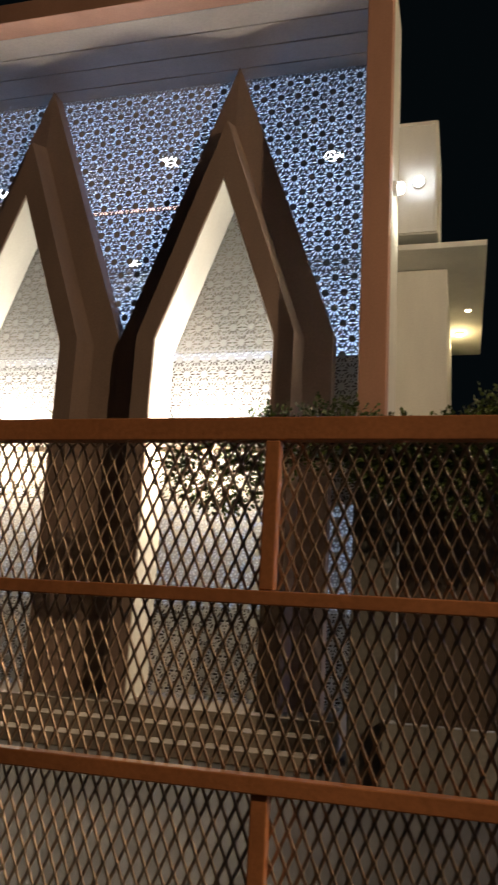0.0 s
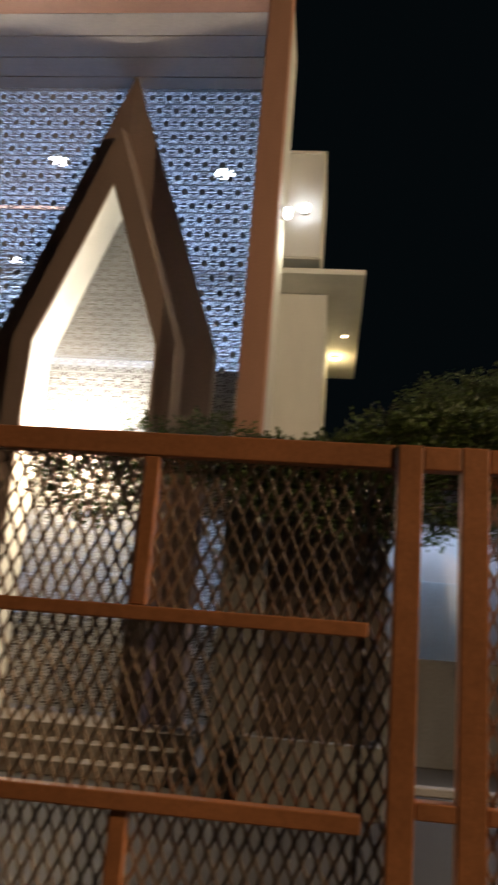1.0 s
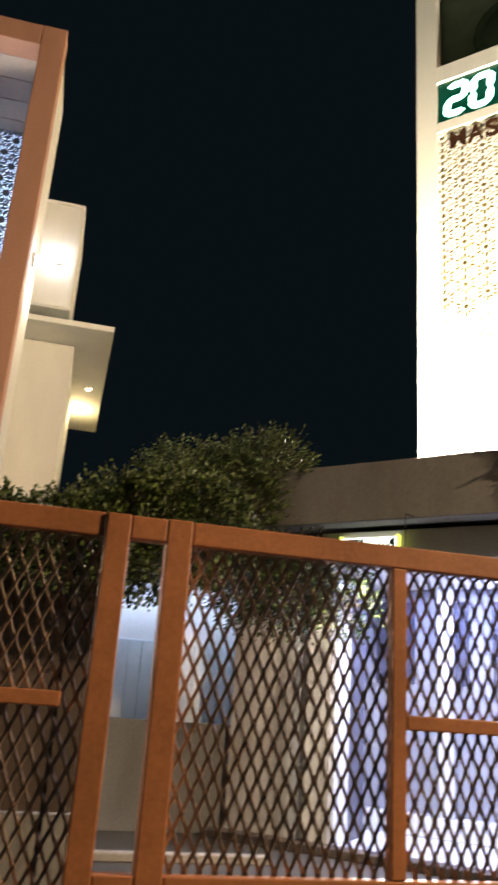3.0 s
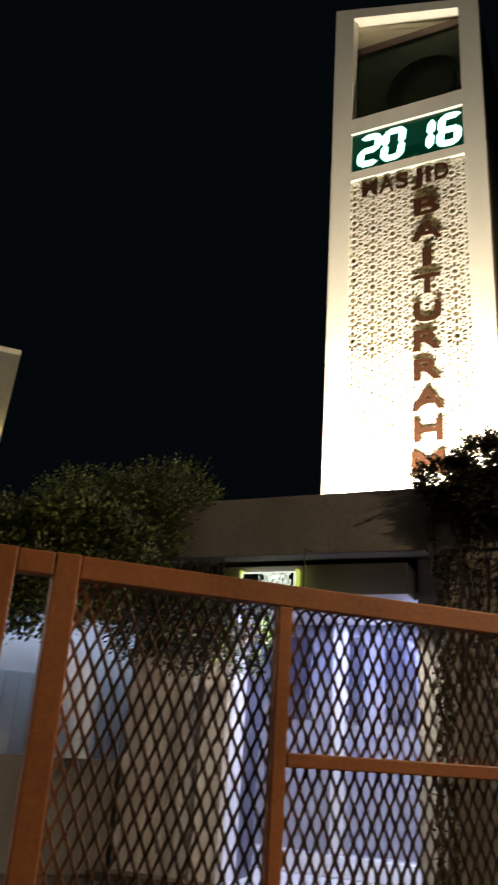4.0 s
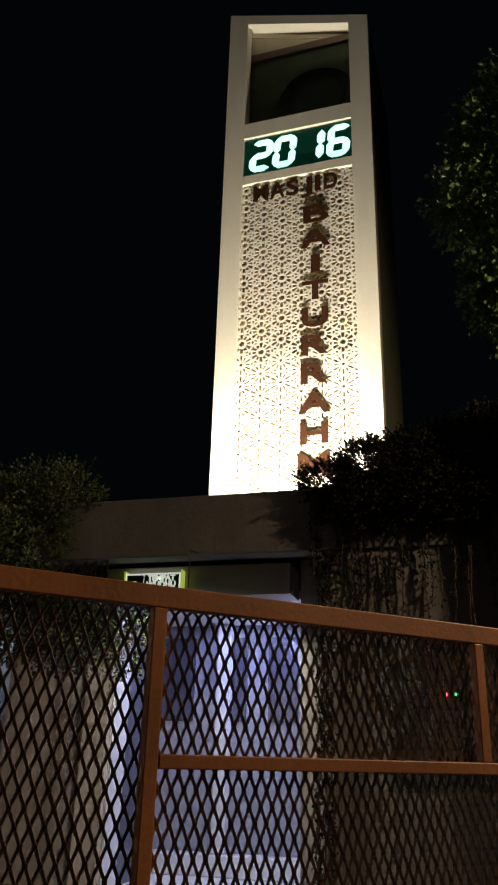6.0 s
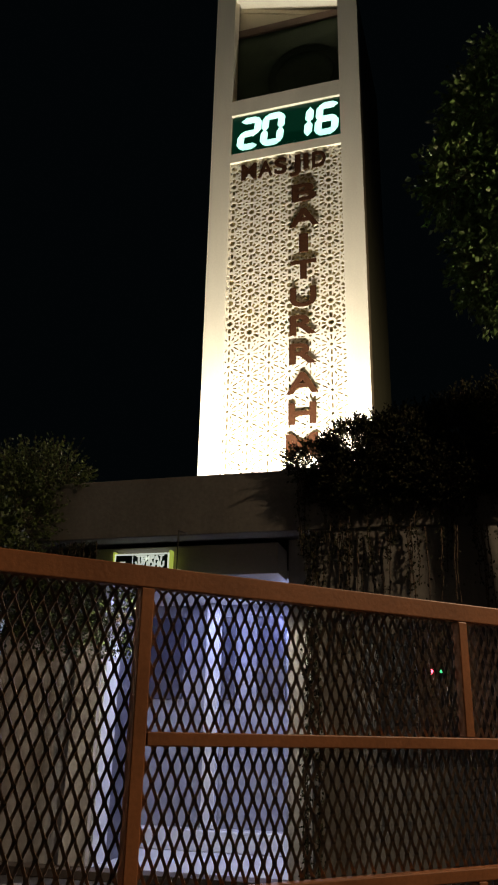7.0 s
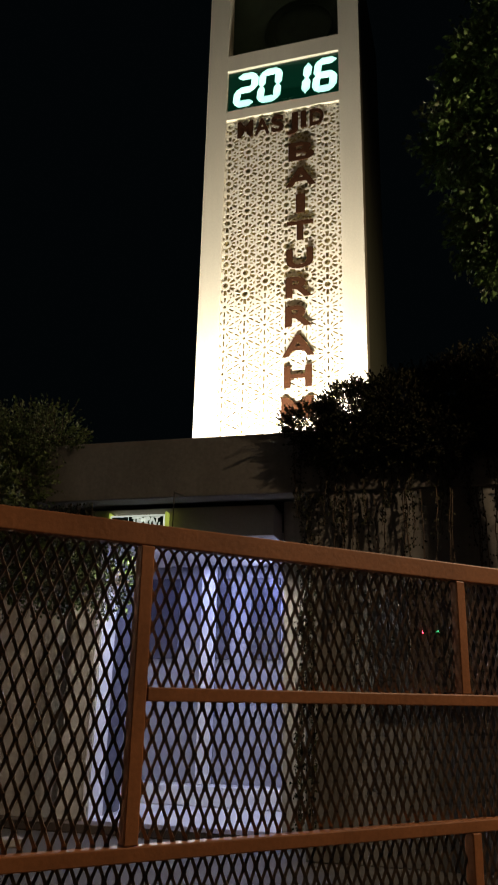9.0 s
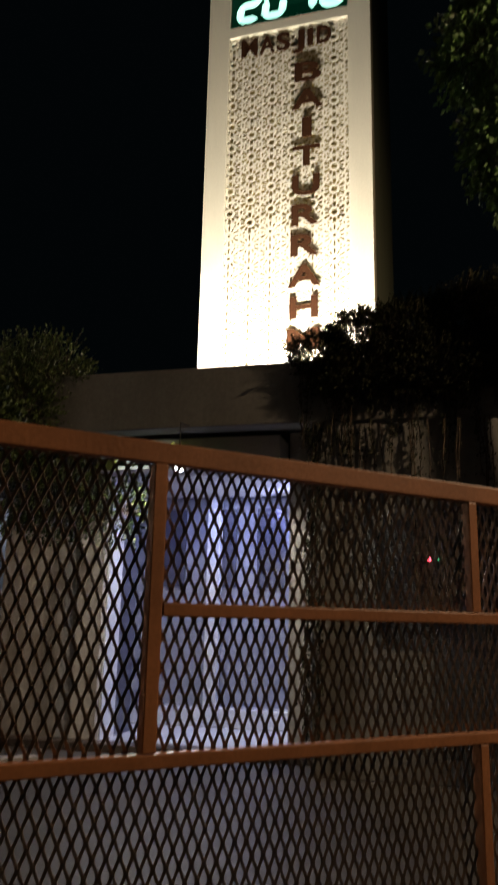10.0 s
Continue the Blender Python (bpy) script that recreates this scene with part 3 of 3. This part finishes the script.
part("cover", boxed((-0.6, 10.6, 3.25), (2.60, 12.0, 3.33)), M_CONCRETE, yard)
lamp("yard_light", "AREA", look((1.5, 11.42, 3.2), (1.5, 11.75, 2.5)), E_YARD, (0.60, 0.74, 1.0), 2.7, size_y=0.10).data.spread = radians(150)
tagged(part("kerb", boxed((0.55, 9.2, 0), (2.6, 9.36, 0.09), 0.015), M_PLATFORM), "pale worn stone kerb in the yard", "kerb", kind="structure")

# Added dark panel: stands for the unlit opening and covers the bright wing.
screen = thing("void_panel", "dark brown panel in place of an unlit opening, carrying a planted canopy", "wall")
part("panel", boxed((-0.745, 8.3, 0), (0.53, 8.42, 2.95), 0.01), M_BROWN, screen)
# Added in front of the column so that its foot looks shaded.
part("column_shade_panel", boxed((-1.135, 7.95, 0), (-0.69, 8.06, 2.95), 0.01), M_CONCRETE, screen, "added grey panel for the shade on the column's foot")
part("canopy", boxed((-1.14, 7.45, 2.952), (1.25, 8.42, 3.05), 0.01), M_BROWN, screen)
planter = thing("planter", "low weathered concrete planter against the dark panel", "planter")
part("wall", boxed((-0.80, 7.75, 0), (0.52, 7.87, 0.62), 0.01), M_WALLDARK, planter)
part("wall", boxed((-0.80, 7.872, 0), (-0.70, 8.298, 0.62), 0.01), M_WALLDARK, planter)
part("wall", boxed((0.42, 7.872, 0), (0.52, 8.298, 0.62), 0.01), M_WALLDARK, planter)
part("soil", boxed((-0.698, 7.872, 0), (0.418, 8.298, 0.55)), M_BARK, planter)

# ---- plants ----
rng = random.Random(7)


def leaf(verts, faces, p, d, size, wide=0.36):
    """A pointed leaf of four corners folded along its rib."""
    d = d.normalized()
    side = d.cross(Vector((rng.uniform(-1, 1), rng.uniform(-1, 1), rng.uniform(-1, 1))))
    if side.length < 1e-3:
        side = Vector((1, 0, 0))
    side = side.normalized() * size * wide
    up = d.cross(side).normalized() * size * 0.12
    n = len(verts)
    mid = p + d * size * 0.45
    verts.extend([p, mid + side + up, p + d * size, mid - side + up])
    faces.extend([(n, n + 1, n + 2), (n, n + 2, n + 3)])


def leaves(name, verts, faces, material, parent, label=""):
    me = bpy.data.meshes.new(name)
    me.from_pydata([tuple(v) for v in verts], [], faces)
    me.materials.append(material)
    ob = new(name, me)
    ob.parent = parent
    if label:
        ob["label"] = label
    tagged(ob, kind="stuff")
    return ob


def clump_crown(blobs, count, size, twig, droop=0.0):
    """Leaves on short twigs that stand out of several uneven blobs (x, y, z, rx, ry, rz)."""
    verts, faces, wood = [], [], bmesh.new()
    total = sum(b[3] * b[5] for b in blobs)
    for x, y, z, rx, ry, rz in blobs:
        c = Vector((x, y, z))
        for _ in range(int(count * rx * rz / total)):
            u = Vector((rng.gauss(0, 1), rng.gauss(0, 1), rng.gauss(0, 1))).normalized()
            r = rng.uniform(0.55, 1.0) ** 0.6 * (1 + 0.35 * noise.noise(u * 2.3 + c))
            p = c + Vector((u.x * rx, u.y * ry, u.z * rz)) * r
            d = (u + Vector((rng.uniform(-.5, .5), rng.uniform(-.5, .5), rng.uniform(-.2, .6) - droop))).normalized()
            tip = p + d * twig * rng.uniform(0.5, 1.3)
            if rng.random() < 0.3:
                rod(wood, p - d * twig, tip, 0.004, 0.002, 3)
            for k in range(5):
                q = p.lerp(tip, k / 4)
                e = d + Vector((rng.uniform(-1, 1), rng.uniform(-1, 1), rng.uniform(-0.8, 0.8) - droop)) * 0.9
                leaf(verts, faces, q, e, size * rng.uniform(0.6, 1.3))
    return verts, faces, wood


def shrub(label, blobs, count, size, twig, material, droop=0.0, m=None, stems=()):
    """A shrub of several uneven clumps, with a woody stem into each of the clumps that stems names from its foot."""
    t = thing("shrub", label, "shrub", m)
    verts, faces, wood = clump_crown(blobs, count, size, twig, droop)
    leaves("foliage", verts, faces, material, t)
    tagged(part("brushwood", wood, M_BARK, t), kind="stuff")
    for foot, k in stems:
        bm = bmesh.new()
        end = Vector(blobs[k][:3])
        mid = Vector(foot).lerp(end, 0.5) + Vector((0, 0, 0.06))
        rod(bm, foot, mid, 0.03, 0.022)
        rod(bm, mid, end, 0.022, 0.01)
        part("stem", bm, M_BARK, t)
    return t


shrub("dark leafy shrub leaning off the canopy before the lit arches", [(-2.35, 7.3, 2.80, 0.50, 0.3, 0.33), (-1.75, 7.4, 3.14, 0.50, 0.3, 0.24), (-1.25, 7.5, 3.26, 0.38, 0.35, 0.26)], 900, 0.045, 0.14, M_LEAF,
      stems=(((-0.8, 7.6, 3.05), 2), ((-0.8, 7.6, 3.05), 1), ((-0.8, 7.6, 3.05), 0)))
shrub("spreading dark green shrub over the canopy's edge", [(-0.55, 7.6, 2.99, 0.45, 0.4, 0.27), (0.0, 7.6, 3.10, 0.5, 0.4, 0.30), (0.1, 7.35, 2.9, 0.7, 0.25, 0.35), (-0.7, 7.4, 3.0, 0.4, 0.25, 0.3)], 2600, 0.048, 0.13, M_LEAF,
      stems=(((-0.4, 7.7, 3.05), 0), ((0.0, 7.7, 3.05), 1)))
shrub("bushy green shrub with fine upright shoots", [(0.55, 7.6, 3.26, 0.5, 0.4, 0.38), (1.0, 7.6, 3.42, 0.5, 0.4, 0.36), (0.75, 7.35, 2.9, 0.6, 0.25, 0.38), (1.35, 7.6, 3.30, 0.35, 0.35, 0.38)], 2900, 0.048, 0.15, M_LEAF,
      stems=(((0.6, 7.7, 3.05), 0), ((1.0, 7.7, 3.05), 1)))
shrub("bushy roof shrub hanging over the concrete fascia", [(-6.5, 8.75, 4.64, 0.55, 0.5, 0.38), (-5.85, 8.8, 4.60, 0.5, 0.4, 0.38), (-5.25, 8.8, 4.66, 0.5, 0.4, 0.36), (-4.85, 8.75, 4.62, 0.36, 0.35, 0.30),
      (-6.0, 8.55, 4.1, 0.7, 0.2, 0.6), (-5.3, 8.55, 4.1, 0.5, 0.2, 0.55), (-5.2, 8.58, 3.15, 0.5, 0.12, 0.5), (-4.55, 8.58, 2.9, 0.4, 0.12, 0.38), (-3.85, 8.58, 2.82, 0.35, 0.10, 0.30)], 5200, 0.046, 0.21, M_LEAF, m=BLOCK, stems=(((-5.7, 9.2, 4.15), 1), ((-5.2, 9.2, 4.15), 2)))
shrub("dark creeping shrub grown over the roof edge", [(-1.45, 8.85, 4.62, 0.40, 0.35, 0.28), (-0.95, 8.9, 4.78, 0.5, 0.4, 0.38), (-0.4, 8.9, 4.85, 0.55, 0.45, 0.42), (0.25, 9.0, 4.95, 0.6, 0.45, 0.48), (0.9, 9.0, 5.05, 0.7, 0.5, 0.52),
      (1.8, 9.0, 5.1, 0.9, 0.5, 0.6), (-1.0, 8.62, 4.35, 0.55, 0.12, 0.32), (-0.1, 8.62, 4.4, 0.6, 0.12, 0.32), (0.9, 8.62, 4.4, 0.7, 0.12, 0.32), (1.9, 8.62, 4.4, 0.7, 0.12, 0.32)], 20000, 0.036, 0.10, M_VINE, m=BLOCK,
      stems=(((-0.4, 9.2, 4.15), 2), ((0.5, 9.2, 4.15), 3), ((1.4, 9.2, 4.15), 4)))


def vine(s, d, z0, z1, thick):
    t = thing("hanging_vine", "thin dark vine hanging down the wall from the roof", "vine", BLOCK, "hanging vines")
    verts, faces, bm = [], [], bmesh.new()
    p = Vector((s, d, z0))
    while p.z > z1:
        q = p + Vector((rng.uniform(-.02, .02), rng.uniform(-.01, .01), -0.12))
        rod(bm, p, q, 0.006, 0.006, 4)
        for _ in range(thick):
            leaf(verts, faces, p.lerp(q, rng.random()) + Vector((rng.gauss(0, .022), rng.gauss(0, .015), 0)), Vector((rng.uniform(-.6, .6), rng.uniform(-.6, 0.1), rng.uniform(-1.4, -.2))), rng.uniform(0.025, 0.045))
        p = q
    part("stem", bm, M_BARK, t)
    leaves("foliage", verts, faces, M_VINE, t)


for k in range(60):
    s = rng.uniform(-1.75, 2.4)
    vine(s, 8.67, 4.6, rng.uniform(3.2, 4.2), rng.choice((7, 10, 14)))
for k in range(26):
    s = rng.uniform(-1.55, 2.2)
    vine(s, 8.71 if not -0.52 < s < 0.6 else 8.53, 3.75, rng.uniform(0.9, 2.9), rng.choice((2, 3, 5)))
for s in (-1.57, -1.53, -1.49, -1.45, -1.41):
    vine(s, 8.70, 3.8, 0.3, 12)
for k in range(16):
    vine(rng.uniform(-5.5, -4.0), 8.74, 3.80, rng.uniform(2.65, 3.2), 12)

tree = thing("tree", "leafy street tree with drooping lit foliage", "tree")
bm = bmesh.new()
rod(bm, (7.0, 4.3, 0), (6.9, 4.4, 3.2), 0.17, 0.13, 10)
rod(bm, (6.9, 4.4, 3.2), (6.6, 4.9, 6.0), 0.13, 0.08, 8)
part("trunk", bm, M_BARK, tree)
blobs = [(5.75, 5.25, 7.5, 0.42, 0.4, 0.40), (6.0, 5.15, 6.5, 0.40, 0.4, 0.55), (6.1, 5.1, 8.3, 0.55, 0.5, 0.75), (6.3, 4.9, 7.2, 0.6, 0.6, 0.9), (6.6, 4.7, 8.6, 0.9, 0.8, 1.0)]
for x, y, z, *_ in blobs:
    bm = bmesh.new()
    rod(bm, (6.75, 4.65, 4.6), (x, y, z), 0.06, 0.015, 6)
    part("limb", bm, M_BARK, tree)
v, f, wood = clump_crown(blobs, 6500, 0.075, 0.22, 0.45)
leaves("foliage", v, f, M_TREELEAF, tree)
tagged(part("brushwood", wood, M_BARK, tree), kind="stuff")

# ---- street lamp behind the camera ----


def street_lamp(x, y, z):
    """A pole with a bent arm and a flat head, whose glass is at x, y, z."""
    t = thing("street_lamp", "grey steel street lamp over the road", "street lamp", pose(x, y, z), "street lamps")
    bm = bmesh.new()
    rod(bm, (-0.6, -1.2, -z), (-0.6, -1.2, 0.0), 0.07, 0.05, 10)
    part("pole", bm, M_DARK, t)
    bm = bmesh.new()
    rod(bm, (-0.6, -1.2, 0.0), (0, -0.2, 0.24), 0.035, 0.03, 8)
    part("arm", bm, M_DARK, t)
    head = part("head", boxed((-0.15, -0.3, 0.14), (0.15, 0.25, 0.26), 0.02), M_DARK, t)
    part("glass", boxed((-0.11, -0.22, 0.125), (0.11, 0.18, 0.139)), M_GLOW_WARM, head)


street_lamp(9.0, -1.0, 7.2)

# ---- fence and gate ----
FY = 2.5


def expanded_metal(x0, x1, z0, z1, y):
    """Expanded metal: flat strands, all tilted to one side like louvres, that swell where they meet in diamonds."""
    verts, faces = [], []
    w, h, turn = 0.0437, 0.0497, radians(-32)
    nx, nz = int((x1 - x0) / w) + 1, int((z1 - z0) / h) + 1
    for j in range(nz):
        for i in range(-1, nx + 1):
            ax, az = x0 + (i + 0.5 * (j % 2)) * w, z0 + j * h
            for dx in (-w / 2, w / 2):
                bx, bz = ax + dx, min(az + h, z1)
                if min(ax, bx) < x0 - 0.002 or max(ax, bx) > x1 + 0.002:
                    continue
                ln = math.hypot(dx, h)
                across = Vector((h / ln, 0, -dx / ln))
                flat = across * math.cos(turn) + Vector((0, math.sin(turn), 0))
                deep = across * -math.sin(turn) + Vector((0, math.cos(turn), 0))
                n = len(verts)
                for k, wide in ((-0.06, 0.0080), (0.20, 0.0051), (0.80, 0.0051), (1.06, 0.0080)):
                    c = Vector((ax + dx * k, y, az + (bz - az) * k))
                    verts.extend(c + flat * (wide * u) + deep * (0.0021 * v) for u, v in ((1, 1), (-1, 1), (-1, -1), (1, -1)))
                for r in range(3):
                    for k in range(4):
                        l = (k + 1) % 4
                        faces.append((n + 4 * r + k, n + 4 * r + l, n + 4 * r + 4 + l, n + 4 * r + 4 + k))
    return verts, faces


def mesh_panel(parent, *extent):
    verts, faces = expanded_metal(*extent)
    me = bpy.data.meshes.new("mesh_panel")
    me.from_pydata([tuple(v) for v in verts], [], faces)
    me.materials.append(M_MESH)
    ob = new("mesh_panel", me)
    ob.parent = parent
    ob["label"] = "diamond expanded-metal infill"


def rail(parent, name, x0, x1, z0, z1, y=FY, depth=0.05):
    part(name, boxed((x0, y, z0), (x1, y + depth, z1), 0.004), M_FENCE, parent)


left = thing("fence_leaf", "terracotta steel fence leaf filled with expanded metal", "fence", group="fence leaves")
rail(left, "top_rail", -3.2, 0.098, 2.075, 2.148)
rail(left, "rail", -3.2, 0.034, 1.578, 1.620, FY - 0.012)
rail(left, "rail", -3.2, 0.034, 1.060, 1.108, FY - 0.012)
rail(left, "rail", -3.2, 0.098, 0.06, 0.12)
for x in (-2.33, -0.667):
    rail(left, "upright", x, x + 0.046, 1.622, 2.073)
    rail(left, "upright", x + 0.008, x + 0.058, 0.122, 1.058)
part("edge_bar", boxed((0.019, FY + 0.048, 0.122), (0.031, FY + 0.060, 2.07)), M_DARK, left, "thin dark edge bar")
mesh_panel(left, -3.2, 0.10, 0.12, 2.08, FY + 0.04)

posts = thing("gate_frame", "pair of terracotta steel posts with an open slot between", "gate frame")
rail(posts, "post", 0.102, 0.176, 0, 2.148, FY - 0.01, 0.07)
rail(posts, "post", 0.290, 0.368, 0, 2.148, FY - 0.01, 0.07)
rail(posts, "top_rail", 0.178, 0.288, 2.075, 2.146, FY - 0.008, 0.06)
rail(posts, "rail", 0.178, 0.288, 1.112, 1.158, FY - 0.008, 0.06)

right = thing("fence_leaf", "terracotta steel gate leaf filled with expanded metal", "fence", group="fence leaves")
rail(right, "top_rail", 0.372, 4.2, 2.075, 2.148)
rail(right, "rail", 1.092, 4.2, 1.574, 1.618)
rail(right, "rail", 0.372, 4.2, 1.112, 1.156)
rail(right, "rail", 0.372, 4.2, 0.06, 0.12)
rail(right, "upright", 1.042, 1.090, 1.158, 2.073)
for x in (2.46, 3.9):
    rail(right, "upright", x, x + 0.046, 1.620, 2.073)
    rail(right, "upright", x + 0.01, x + 0.056, 0.122, 1.110)
mesh_panel(right, 0.37, 4.2, 0.12, 2.08, FY + 0.04)
